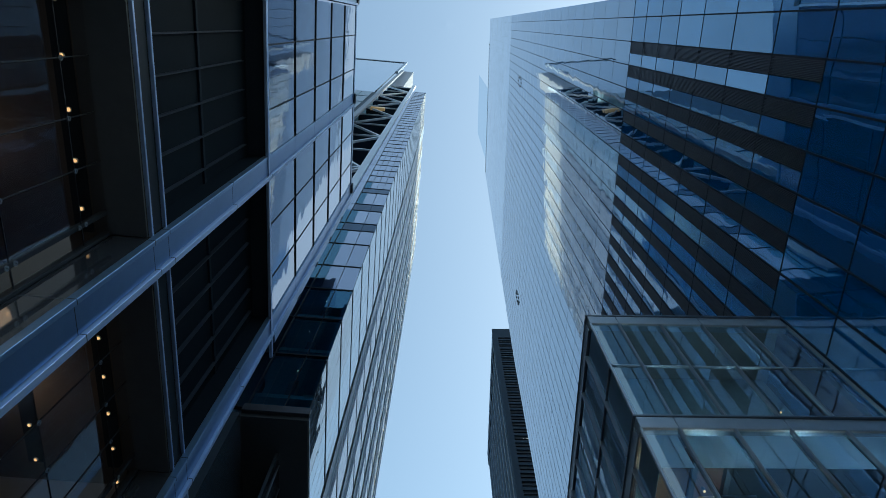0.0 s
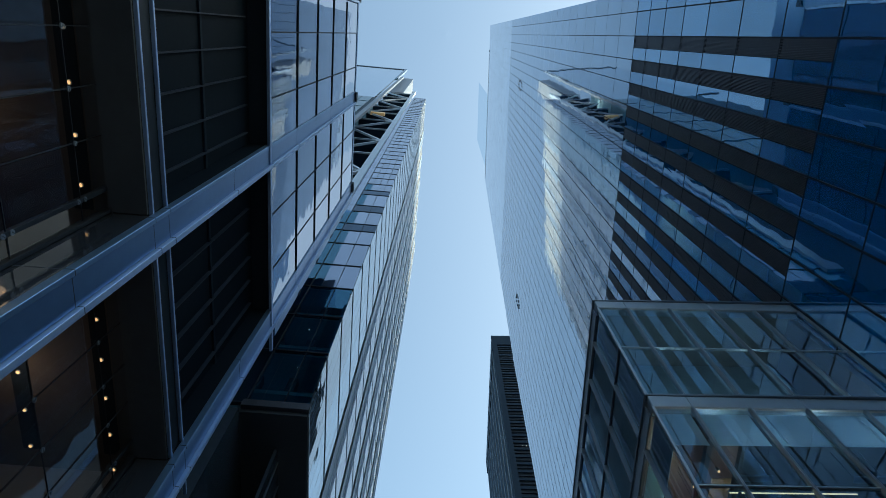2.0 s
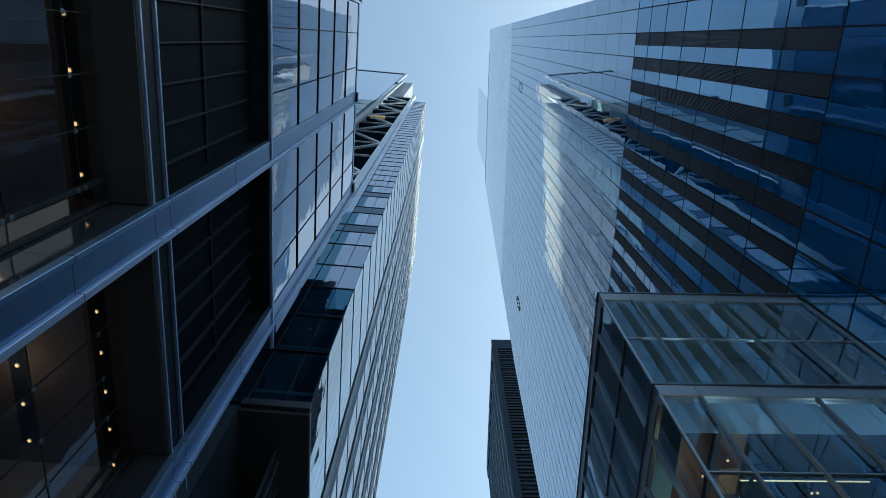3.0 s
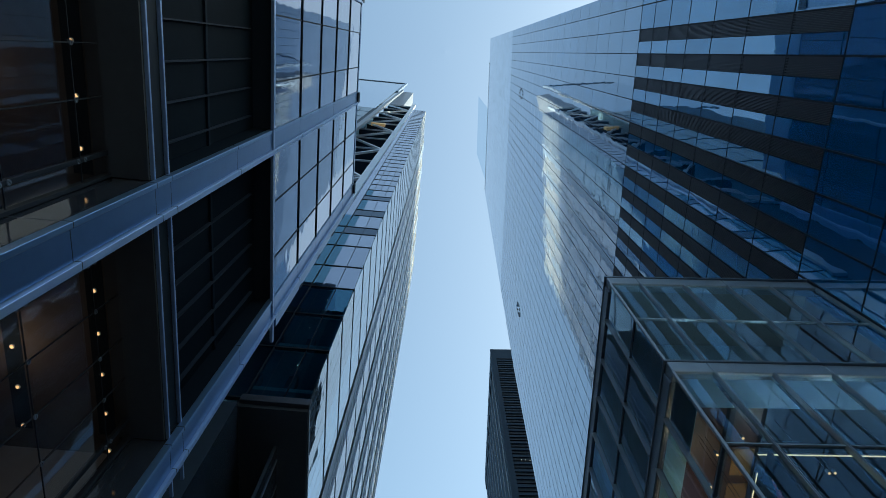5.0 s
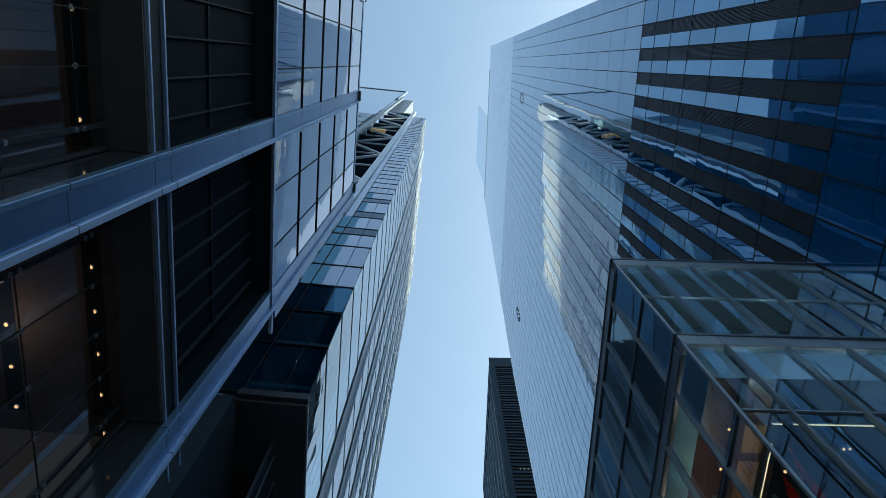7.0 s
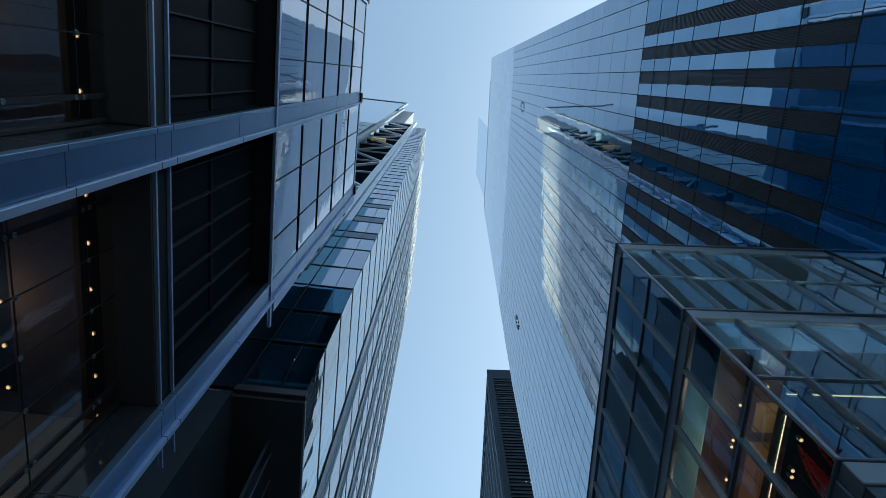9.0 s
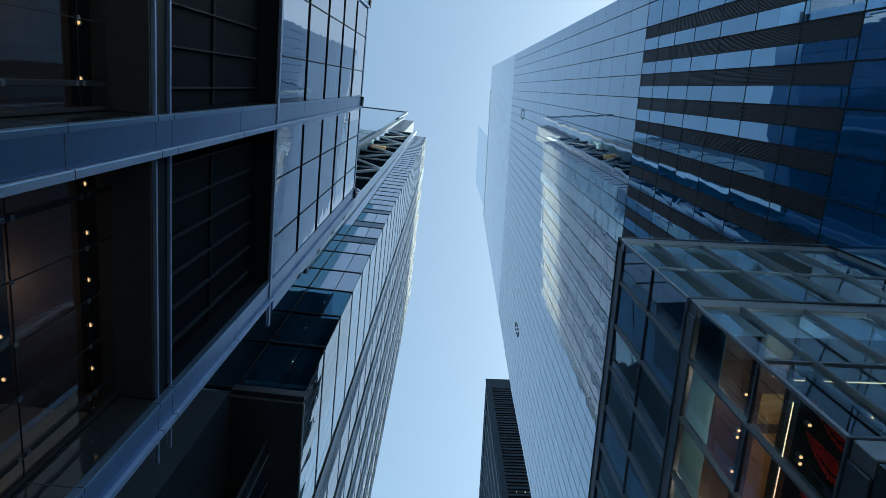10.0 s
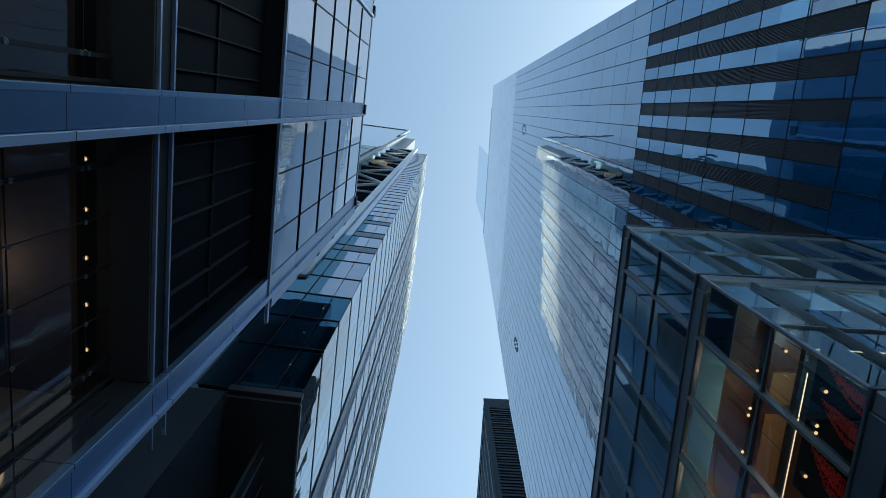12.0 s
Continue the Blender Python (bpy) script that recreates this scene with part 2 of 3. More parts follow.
def disc(name, mat, radius, depth, segments=14):
    bm = bmesh.new()
    bmesh.ops.create_cone(bm, cap_ends=True, segments=segments, radius1=radius, radius2=radius, depth=depth)
    me = bpy.data.meshes.new(name)
    bm.to_mesh(me)
    bm.free()
    me.materials.append(mat)
    return me

# ---- ground ----
tagged(part("ground", Mesh().box(-2500, 2500, -2500, 2500, -0.5, -0.12), ASPHALT, None), "dark worn asphalt street surface", "ground", kind="structure")
tagged(part("pavement", Mesh().box(-30, -3.2, -60, 120, -0.12, 0.0), PAVING, None, bevel=0.02), "grey granite pavement beside the street", "pavement", kind="structure")
tagged(part("pavement", Mesh().box(2.6, 45, -60, 120, -0.12, 0.0), PAVING, None, bevel=0.02), "grey granite pavement beside the street", "pavement", kind="structure")


# ---- blue glass tower ----
RIGHT = pose(6.24, 10.06, 0, 0, 0, -4.5)
tower = thing("glass_tower", "tall blue mirror-glass office tower with vertical louvre strips", "skyscraper", RIGHT)
FACE, U0 = 7.4, -12.3
SETBACK, KINK = 0.012, 45.8  # the wall leans back above the louvred floors
MOD, FIRST = 1.566, -9.42
floors = [22.9 - 3.6 * k for k in range(6, 0, -1)] + [22.9, 26.5, 30.2, 33.8, 37.1, 40.1, 43.0, 45.8] + [KINK + 4.25 * k for k in range(1, 23)]
TOP_GRID, ROOF = floors[-1], 220.0
cols = [FIRST + MOD * k for k in range(-1, 38)]


def far_edge(z):
    """The far corner draws in with height."""
    return 49.8 if z < 105 else 49.8 - (z - 105) * 0.072


part("core", Mesh().box(FACE + 0.6, FACE + 34, U0 + 0.4, 40.5, 0, KINK), BLUE_GLASS, tower)
part("core", Mesh().box(FACE + 0.6, FACE + 34, U0 + 0.4, 40.5, KINK, ROOF - 1).tilt(KINK), BLUE_GLASS, tower)
far, high, crown = Mesh(), Mesh(), Mesh()
pane_faces = [(z0, z1) for z0, z1 in zip(floors[:-1], floors[1:])]
edges = [U0] + cols + [49.8]
for z0, z1 in pane_faces:
    top = far_edge(z1)
    for i, (a, b) in enumerate(zip(edges[:-1], edges[1:])):
        b = min(b, top)
        if b - a < 0.1:
            continue
        strip = 22 < z0 < 45 and FIRST - 0.01 <= a < 30
        start = a + 0.79 if strip else a + 0.02
        piece = (start, b - 0.02, z0 + 0.03, z1 - 0.03)
        if z0 > 18 and z0 < 54 and a < 16:
            m = warped(rng, Mesh(), "x", 0, piece[1] - piece[0], 0, piece[3] - piece[2], 0, -1, slack=0.003)
            if z0 >= KINK:
                m.tilt()
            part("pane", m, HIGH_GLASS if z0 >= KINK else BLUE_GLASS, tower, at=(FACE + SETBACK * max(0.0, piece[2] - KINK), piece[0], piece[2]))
        else:
            warped(rng, high if z0 > 45 or a > 30 else far, "x", *piece, FACE, -1, slack=0.003)
part("curtain_wall", far, BLUE_GLASS, tower, "blue mirror-glass panes of the lower floors", kind="stuff")
part("upper_curtain_wall", high.tilt(KINK), HIGH_GLASS, tower, "blue glass panes of the upper floors, haze put into the colour", kind="stuff")
# high transoms and far mullions are paler, haze put into their colour
for z in floors:
    h, out = (0.02, 0.015) if z < 47 else (0.012, 0.004)
    part("transom", Mesh().box(FACE - out, FACE + 0.2, U0, far_edge(z), z - h, z + h).tilt(KINK), MULLION if z < 56 else TRANSOM, tower)
for a in cols:
    stop = next((z for z in reversed(floors) if far_edge(z) > a), 90)
    w, out = (0.032, 0.035) if a < 14 else (0.016, 0.006)
    part("mullion", Mesh().box(FACE - out, FACE + 0.2, a - w, a + w, 0, KINK), MULLION, tower)
    part("upper_mullion", Mesh().box(FACE - 0.012, FACE + 0.2, a - 0.028, a + 0.028, KINK, stop).tilt(KINK), MULLION if a < 14 else TRIM, tower)
for z0, z1 in pane_faces:
    if not 22 < z0 < 45:
        continue
    blades = Mesh().box(0.1, 0.12, 0, 0.76, 0, z1 - z0 - 0.06)
    for k in range(13):
        y = 0.012 + k * 0.058
        blades.box(0, 0.09, y, y + 0.027, 0, z1 - z0 - 0.06)
    blade_data = blades.data("louvre_panel", LOUVRE)
    for k in range(26):
        part("louvre_panel", blade_data, LOUVRE, tower, at=(FACE - 0.015, FIRST + MOD * k + 0.01, z0 + 0.03))
# the plain crown above the gridded floors; its pale colour also holds the haze
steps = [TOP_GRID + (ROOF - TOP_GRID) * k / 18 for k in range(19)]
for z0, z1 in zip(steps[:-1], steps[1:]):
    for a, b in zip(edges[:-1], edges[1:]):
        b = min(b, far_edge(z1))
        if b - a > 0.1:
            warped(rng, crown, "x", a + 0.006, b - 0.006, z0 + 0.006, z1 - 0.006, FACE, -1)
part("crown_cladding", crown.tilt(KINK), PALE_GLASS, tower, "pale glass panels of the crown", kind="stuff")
part("flank", Mesh().box(FACE + 0.01, FACE + 34, U0 - 0.05, U0 + 0.3, 0, KINK), BLUE_GLASS, tower)
part("flank", Mesh().box(FACE + 0.01, FACE + 34, U0 - 0.05, U0 + 0.3, KINK, ROOF).tilt(KINK), BLUE_GLASS, tower)
for k in range(35):
    y = U0 + 8 + k * 1.3
    part("parapet_clip", Mesh().box(FACE - 0.12, FACE + 0.2, y, y + 0.5, ROOF - 0.2, ROOF + 0.9).tilt(KINK), TRIM, tower)
# unseen block, added to keep the sun off the stepped tower's far bays
part("rear_wing", Mesh().box(FACE + 19, FACE + 50, 40, 92, 0, ROOF + 13), BLUE_GLASS, tower)
for k in range(6):
    screen = part("roof_screen_pane", Mesh().sheet("x", FACE + 5.3, 15.0 + 5.25 * k, 20.2 + 5.25 * k, ROOF - 1, 341), SCREEN_GLASS, tower)
    screen.visible_shadow = False

# two small rings of round vents
VENTS = [(-0.7 + 0.85 * math.cos(0.785 * k), 116.7 + 2.6 * math.sin(0.785 * k)) for k in range(8)]
VENTS += [(36.5 + 0.75 * math.cos(0.6283 * k), 102.2 + 2.4 * math.sin(0.6283 * k)) for k in range(10)]
vent_data = Mesh().box(-0.1, 0.1, 0, 0.24, 0, 0.55).data("vent", LOUVRE)
for u, z in VENTS:
    part("vent", vent_data, MULLION, tower, at=(FACE + SETBACK * (z - KINK), u, z))

# ---- podium ----
podium = thing("glass_podium", "dark-framed glass shop pavilion with lit interior", "building", RIGHT)
BANDS = ((21.67, 22.23), (15.45, 15.95), (9.15, 9.68))
LEN = 22.0
SKEW = (0, 0, radians(0.5))  # the street front is not quite square to the side
for z0, z1 in BANDS:
    for a, b in ((0.0, 1.07), (1.07, 4.2), (4.2, FACE - 0.02)):
        part("cornice", Mesh().box(a + 0.004, b - 0.004, -0.03, 0.3, z0, z1), CORNICE, podium, "grey aluminium cornice band", turn=SKEW, bevel=0.02)
    part("cornice", Mesh().box(-0.03, 0.35, 0.3, LEN, z0, z1), DARK_STEEL, podium, "dark cornice band", bevel=0.02)
    part("cornice_cap", Mesh().box(-0.06, FACE - 0.02, -0.06, LEN, z1, z1 + 0.07), DARK_STEEL, podium, bevel=0.015)
part("roof", Mesh().box(0.35, FACE - 0.05, 0.3, LEN, 21.8, 22.3), CONCRETE, podium)
for z in (15.4, 9.2):
    part("floor_slab", Mesh().box(0.3, FACE - 0.05, 0.3, LEN, z, z + 0.45), RECESS, podium)
storeys = ((16.02, 21.67, 18.75), (9.75, 15.45, 12.47))
front = [0.0] + [1.07 + 1.55 * k for k in range(4)] + [FACE - 0.02]


def channel(a0, a1, b, z0, z1, along):
    """A mullion of two thin fins on a narrow web."""
    m = Mesh()
    for p, q, out in ((b - 0.03, b - 0.012, 0.0), (b - 0.012, b + 0.012, 0.05), (b + 0.012, b + 0.03, 0.0)):
        if along == "x":
            m.box(p, q, a0 + out, a1, z0, z1)
        else:
            m.box(a0 + out, a1, p, q, z0, z1)
    return m


side = [0.0] + [1.41 + 1.605 * k for k in range(14)]
for z0, z1, zm in storeys:
    part("corner_post", Mesh().box(-0.03, 0.05, -0.03, 0.05, z0, z1), CORNICE, podium, bevel=0.01)
    for a, b in zip(front[:-1], front[1:]):
        part("mullion", channel(-0.06, 0.07, b, z0, z1, "x"), CORNICE, podium, turn=SKEW)
        part("transom", Mesh().box(a + 0.03, b - 0.03, -0.015, 0.05, zm - 0.02, zm + 0.02), CORNICE, podium, turn=SKEW)
        for c, d in ((z0, zm), (zm, z1)):
            part("pane", Mesh().sheet("y", 0.03, a + 0.04, b - 0.04, c + 0.03, d - 0.03), SHOP_GLASS if z0 > 15 else FRONT_GLASS, podium, turn=SKEW)
    for a, b in zip(side[:-1], side[1:]):
        part("mullion", channel(-0.08, 0.07, b, z0, z1, "y"), CORNICE, podium)
        part("transom", Mesh().box(-0.02, 0.05, a + 0.03, b - 0.03, zm - 0.025, zm + 0.025), DARK_STEEL, podium)
        for c, d in ((z0, zm), (zm, z1)):
            part("pane", Mesh().sheet("x", 0.03, a + 0.04, b - 0.04, c + 0.03, d - 0.03), SIDE_GLASS if z0 > 15 or a < 1 else CLEAR_GLASS, podium)
part("lower_wall", Mesh().box(0.0, FACE - 0.1, 0.0, LEN, 0, 9.1), BLACK_GLASS, podium)
part("back_wall", Mesh().box(FACE - 0.3, FACE - 0.05, 0.4, LEN, 9.7, 21.7), BROWN, podium)
for k in range(12):
    part("blind", Mesh().box(0.09, 0.10, 1.45 + 1.605 * k, 2.975 + 1.605 * k, 14.13, 15.34), MINT, podium, "mint green blind")
# panels added behind the panes, holding the reflected blue in their colour
for a, b in zip(side[:-1], side[1:]):
    part("backing_panel", Mesh().box(0.09, 0.11, a + 0.06, b - 0.06, 16.0, 21.7), NAVY, podium, "pale blue panel added for the blue the panes mirror")
part("backing_panel", Mesh().box(0.07, 0.09, 0.07, 1.46, 14.0, 15.34), HALL_WALL, podium, "blue-grey panel added for the teal the pane mirrors")
for a, b in zip(front[:-1], front[1:]):
    part("blind", Mesh().box(a + 0.08, b - 0.08, 0.14, 0.15, 14.05, 15.34), GREY_BLIND, podium, "pale grey blind")
part("inner_wall", Mesh().box(2.6, 2.8, 3.4, LEN, 9.7, 15.3), BROWN, podium)
part("inner_wall", Mesh().box(1.4, 6.9, 2.4, 2.6, 16.0, 21.7), PLASTER, podium)
for x in (1.48, 2.43):
    part("ceiling_beam", Mesh().box(x, x + 0.14, 0.5, LEN, 15.08, 15.26), RECESS, podium, "dark ceiling beam")
# lamplight pools on the timber ceiling, put in as amber panels
for y0, y1 in ((2.15, 3.0), (3.27, 5.2), (5.5, 7.4), (7.7, 9.6)):
    part("light_pool", Mesh().box(1.84, 2.4, y0, y1, 15.22, 15.255), AMBER, podium, "amber pool of lamplight on the shop ceiling", bevel=0.012)
part("shop_ceiling", Mesh().box(0.36, 2.62, 0.5, LEN, 15.26, 15.34), BROWN, podium, "brown timber shop ceiling")
screen = part("led_screen", Mesh().box(1.0, 1.06, 0.2, 3.4, 10.4, 12.5), NIGHT, podium, "black screen with red dotted light petals")
for y0, wide, lean in ((0.62, 0.2, 0.14), (1.3, 0.25, 0.02), (2.3, 0.3, 0.1)):
    petal = Mesh()
    for row in range(90):
        f = row / 89
        half = wide * math.sin(math.pi * (0.03 + 0.66 * f))
        mid, z = y0 + half + lean * f, 12.17 - 1.35 * f
        y, end = mid - half + rng.uniform(0, 0.03), mid + half - rng.uniform(0, 0.03)
        while y < end:
            step = rng.uniform(0.015, 0.05)
            vein = abs(y - mid - 0.25 * half) < 0.012 + 0.02 * f
            if not vein and rng.random() > 0.12 + 0.35 * abs(y - mid) / half:
                petal.box(0.985, 0.997, y, min(y + step, end), z, z + 0.0085)
            y += step + 0.01
    part("light_petal", petal, RED_LED, screen, "red glowing dotted petal")


def small_lamp(name, label, x, y, z, size, mat):
    lamp = thing(name, label, "lamp", RIGHT @ pose(x, y, z), "shop lamps")
    part("lens", Mesh().box(-size[0] / 2, size[0] / 2, -size[1] / 2, size[1] / 2, -0.03, 0.0), mat, lamp)
    part("housing", Mesh().box(-size[0] / 2 - 0.006, size[0] / 2 + 0.006, -size[1] / 2 - 0.006, size[1] / 2 + 0.006, 0.001, 0.05), DARK_STEEL, lamp)
    return lamp


SPOT_LENS, SPOT_CAN = disc("lens", WARM_LAMP, 0.034, 0.02), disc("housing", DARK_STEEL, 0.044, 0.12)


def spotlight(x, y, z):
    lamp = thing("spotlight", "small round warm spotlight inside the shop", "lamp", RIGHT @ pose(x, y, z), "shop lamps")
    part("lens", SPOT_LENS, WARM_LAMP, lamp)
    part("housing", SPOT_CAN, DARK_STEEL, lamp, at=(0, 0, 0.072))
    drop = (15.3 if z < 15.3 else 21.75) - z
    part("stem", Mesh().box(-0.004, 0.004, -0.004, 0.004, 0.13, drop), RIB, lamp)
    return lamp


small_lamp("strip_light", "long slim warm light strip hung along the shop", 1.22, 3.4, 13.06, (0.01, 4.4), STRIP_LAMP)
small_lamp("strip_light", "long slim warm light strip hung across the shop", 2.6, 0.66, 13.0, (3.0, 0.014), STRIP_LAMP)
for x, y, z in ((1.04, 1.83, 14.52), (0.96, 2.72, 14.4), (0.95, 2.9, 14.4), (0.88, 1.07, 11.92), (0.88, 1.8, 11.97), (0.89, 1.95, 11.97), (0.88, 2.89, 11.99), (1.03, 3.91, 14.5), (1.6, 1.31, 14.5), (3.98, 2.32, 14.5), (4.13, 2.31, 14.5), (5.8, 1.6, 14.6), (5.6, 1.4, 18.2)):
    spotlight(x, y, z)
# added fill points: warm ones spread the spotlights' glow, cool ones have no source
WARM, COOL = (1.0, 0.7, 0.45), (0.8, 0.92, 1.0)
for x, y, z, e, tone in ((1.25, 2.9, 13.6, 18, WARM), (2.4, 1.3, 14.3, 17, COOL), (5.4, 1.3, 14.3, 17, COOL), (1.25, 6.3, 13.6, 22, WARM), (2.4, 1.2, 16.5, 17, COOL), (5.3, 1.2, 16.5, 17, COOL)):
    data = bpy.data.lights.new("shop_fill", "POINT")
    data.energy, data.color, data.shadow_soft_size = e, tone, 0.025
    new("shop_fill", data).matrix_world = RIGHT @ pose(x, y, z)
    if tone == COOL:
        low = z > 16
        # added tray that hides the cool fill point from below
        tray = thing("uplight", "dark metal tray added under a fill point in the shop", "lamp", RIGHT @ pose(x, y, z), "shop lamps")
        part("tray", Mesh().box(-0.45, 0.45, -0.09, 0.09, -0.1, -0.07), DARK_STEEL, tray, bevel=0.008)
        part("lip", Mesh().box(-0.45, 0.45, -0.09, -0.075, -0.068, -0.03), DARK_STEEL, tray)
        for k in (-0.4, 0.4):
            part("foot" if low else "hanger", Mesh().box(k - 0.006, k + 0.006, -0.006, 0.006, 15.84 - z if low else -0.07, -0.1 if low else 15.3 - z), RIB, tray)

# ---- left office building ----
L_FACE = -8.76
FITTING, FITTING_SLOT = disc("point_fitting", DARK_STEEL, 0.075, 0.04), Mesh().box(-0.055, 0.055, -0.01, 0.01, 0, 0.004).data("slot", RECESS)
office = thing("office_building", "dark steel-framed office building with broad columns", "office building")
COLS = [8.07 + 9.61 * k for k in (1, 0, -1, -2, -3)]
SOUTH, END = -30.0, 19.7
JOINTS = (9.5, 15.5, 19.95, 21.05, 27.65, 33.55, 39.5, 45.4, 51.3, 58.2)
for c in COLS:
    col = part("column", Mesh().box(L_FACE - 0.4, L_FACE - 0.14, c - 0.45, c + 0.375, 0, 64.9), CASING, office, "deep blue-grey aluminium column casing")
    for a, b, out in ((c - 0.62, c - 0.46, 0.12), (c + 0.40, c + 0.62, 0.0)):
        part("flange", Mesh().box(L_FACE - 0.4, L_FACE - out, a, b, 0, 64.9), CLADDING if out else FLANGE, col, "" if out else "pale flange", bevel=0.012)
        for z in JOINTS:
            part("joint", Mesh().box(L_FACE - 0.38, L_FACE - out + 0.003, a - 0.003, b + 0.003, z - 0.015, z + 0.015), RECESS, col)
    for z in JOINTS:
        part("joint", Mesh().box(L_FACE - 0.38, L_FACE - 0.137, c - 0.45, c + 0.38, z - 0.14, z - 0.11), RECESS, col)
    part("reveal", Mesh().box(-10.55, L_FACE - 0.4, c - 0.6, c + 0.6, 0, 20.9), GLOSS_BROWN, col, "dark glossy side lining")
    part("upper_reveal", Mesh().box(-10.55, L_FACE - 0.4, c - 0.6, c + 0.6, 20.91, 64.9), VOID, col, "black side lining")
    for z in (9.5, 15.5):
        part("reveal_joint", Mesh().box(-10.5, L_FACE - 0.42, c - 0.603, c + 0.603, z - 0.02, z + 0.02), RECESS, col)
    part("top_gap", Mesh().box(L_FACE - 0.5, L_FACE + 0.01, c - 0.5, c + 0.5, 64.9, 65.9), RECESS, col)
for z0 in (20.28, 21.28):
    part("ledge_flange", Mesh().box(-9.25, -9.12, SOUTH, END, z0 + 0.02, z0 + 0.12), FLANGE, office, "pale ledge flange", bevel=0.01)
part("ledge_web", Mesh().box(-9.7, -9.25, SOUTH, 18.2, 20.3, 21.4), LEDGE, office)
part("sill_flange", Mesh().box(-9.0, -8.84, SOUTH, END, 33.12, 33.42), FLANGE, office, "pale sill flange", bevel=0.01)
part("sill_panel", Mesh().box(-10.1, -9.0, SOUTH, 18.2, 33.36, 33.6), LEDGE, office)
rows = [33.64, 39.6, 45.6, 51.7, 58.2, 64.9]
for c0, c1 in zip(COLS[1:], COLS[:-1]):
    a0, a1 = c0 + 0.66, c1 - 0.62
    lines = (a0, a0 + 2.7, a0 + 5.95, a1)
    for z0, z1 in zip(rows[:-1], rows[1:]):
        for p, q in zip(lines[:-1], lines[1:]):
            part("pane", warped(rng, Mesh(), "x", p + 0.03, q - 0.03, z0 + 0.05, z1 - 0.05, -8.95, 1, slack=0.004), GREY_GLASS, office)
        if z0 > 34:
            part("transom_fin", Mesh().box(-9.1, -8.88, a0 + 0.16, a1 + 0.1, z0 - 0.04, z0 + 0.04), NIGHT, office, bevel=0.01)
    for p in lines[1:-1]:
        part("mullion", Mesh().box(-9.1, -8.92, p - 0.04, p + 0.04, 33.64, 64.9), MULLION, office)
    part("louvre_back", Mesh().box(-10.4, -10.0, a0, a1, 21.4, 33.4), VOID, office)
    for k in range(6):
        y = a0 + (k + 0.5) * (a1 - a0) / 6
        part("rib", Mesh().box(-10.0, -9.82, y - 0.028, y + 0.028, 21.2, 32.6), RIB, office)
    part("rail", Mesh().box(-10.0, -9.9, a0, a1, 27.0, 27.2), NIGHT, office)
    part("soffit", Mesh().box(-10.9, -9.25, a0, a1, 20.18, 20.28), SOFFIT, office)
    # lobby glass held by round point fittings, with heavier posts near both ends
    seams = [a0] + [a0 + d for d in (1.12, 2.7, 4.35, 5.87, 7.57)] + [a1]
    levels = (9.0, 12.35, 15.55, 18.75, 20.2)
    for p, q in zip(seams[:-1], seams[1:]):
        for z0, z1 in zip(levels[:-1], levels[1:]):
            part("lobby_pane", Mesh().sheet("x", -10.5, q - 0.012, p + 0.012, z0 + 0.012, z1 - 0.012), LOBBY_GLASS, office)
    for k, p in enumerate(seams[1:-1]):
        heavy = k in (0, 4)
        if heavy:
            part("glass_post", Mesh().box(-10.62, -10.46, p - 0.075, p + 0.075, 9, 20.2), MULLION, office, "black glazing post", bevel=0.012)
        else:
            part("glass_seal", Mesh().box(-10.515, -10.475, p - 0.016, p + 0.016, 9, 20.2), MULLION, office)
        for z in levels[1:-1]:
            for dz in (-0.17, 0.17) if heavy else (0.0,):
                fit = part("point_fitting", FITTING, DARK_STEEL, office, at=(-10.45, p, z + dz), turn=(0, radians(90), 0))
                part("slot", FITTING_SLOT, RECESS, fit, at=(0, 0, 0.022), turn=(0, 0, 0.6 * k))
    for x in (-11.3, -14.3):
        part("ceiling_trough", Mesh().box(x - 0.3, x + 0.3, a0, a1, 20.236, 20.248), NIGHT, office, "dark slot in the lobby ceiling for the lamps")
    part("edge_frame", Mesh().box(-10.66, -10.4, a1 - 0.11, a1 - 0.002, 9, 20.2), MULLION, office, "black edge frame of the lobby glass", bevel=0.012)
    for z in levels[1:-1]:
        part("level_seal", Mesh().box(-10.512, -10.478, a0, a1 - 0.12, z - 0.012, z + 0.012), MULLION, office)
part("roof", Mesh().box(-30, -9.1, SOUTH, 18.1, 64.9, 65.3), CONCRETE, office)
# unseen block, added to shape what the towers' glass mirrors
part("plant_room", Mesh().box(-26, -12, SOUTH + 4, 17.0, 65.3, 76), CLADDING, office)
part("parapet", Mesh().box(-9.15, -8.9, SOUTH, 18.15, 64.95, 65.6), CLADDING, office, bevel=0.02)
part("end_wall", Mesh().box(-30, -9.38, 17.9, 18.15, 0, 64.9), PALE_WALL, office)
# the corner column broadens above the sill, with black clips at each floor
corner = COLS[0]
part("corner_flange", Mesh().box(L_FACE - 0.4, L_FACE - 0.01, corner + 0.63, corner + 1.2, 33.55, 64.9), CLADDING, office, bevel=0.012)
for z in (39.9, 46.1, 52.2, 58.3):
    part("clip", Mesh().box(L_FACE - 0.3, L_FACE + 0.03, corner + 1.08, corner + 1.24, z - 0.4, z + 0.4), RECESS, office, "black clip on the corner flange")
part("back_wall", Mesh().box(-30.4, -30, SOUTH, 18.15, 0, 64.9), CONCRETE, office)
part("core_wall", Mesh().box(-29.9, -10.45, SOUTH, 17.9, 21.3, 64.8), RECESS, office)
part("lobby_ceiling", Mesh().box(-29.9, -10.9, SOUTH, 17.9, 20.25, 21.25), LOBBY, office)
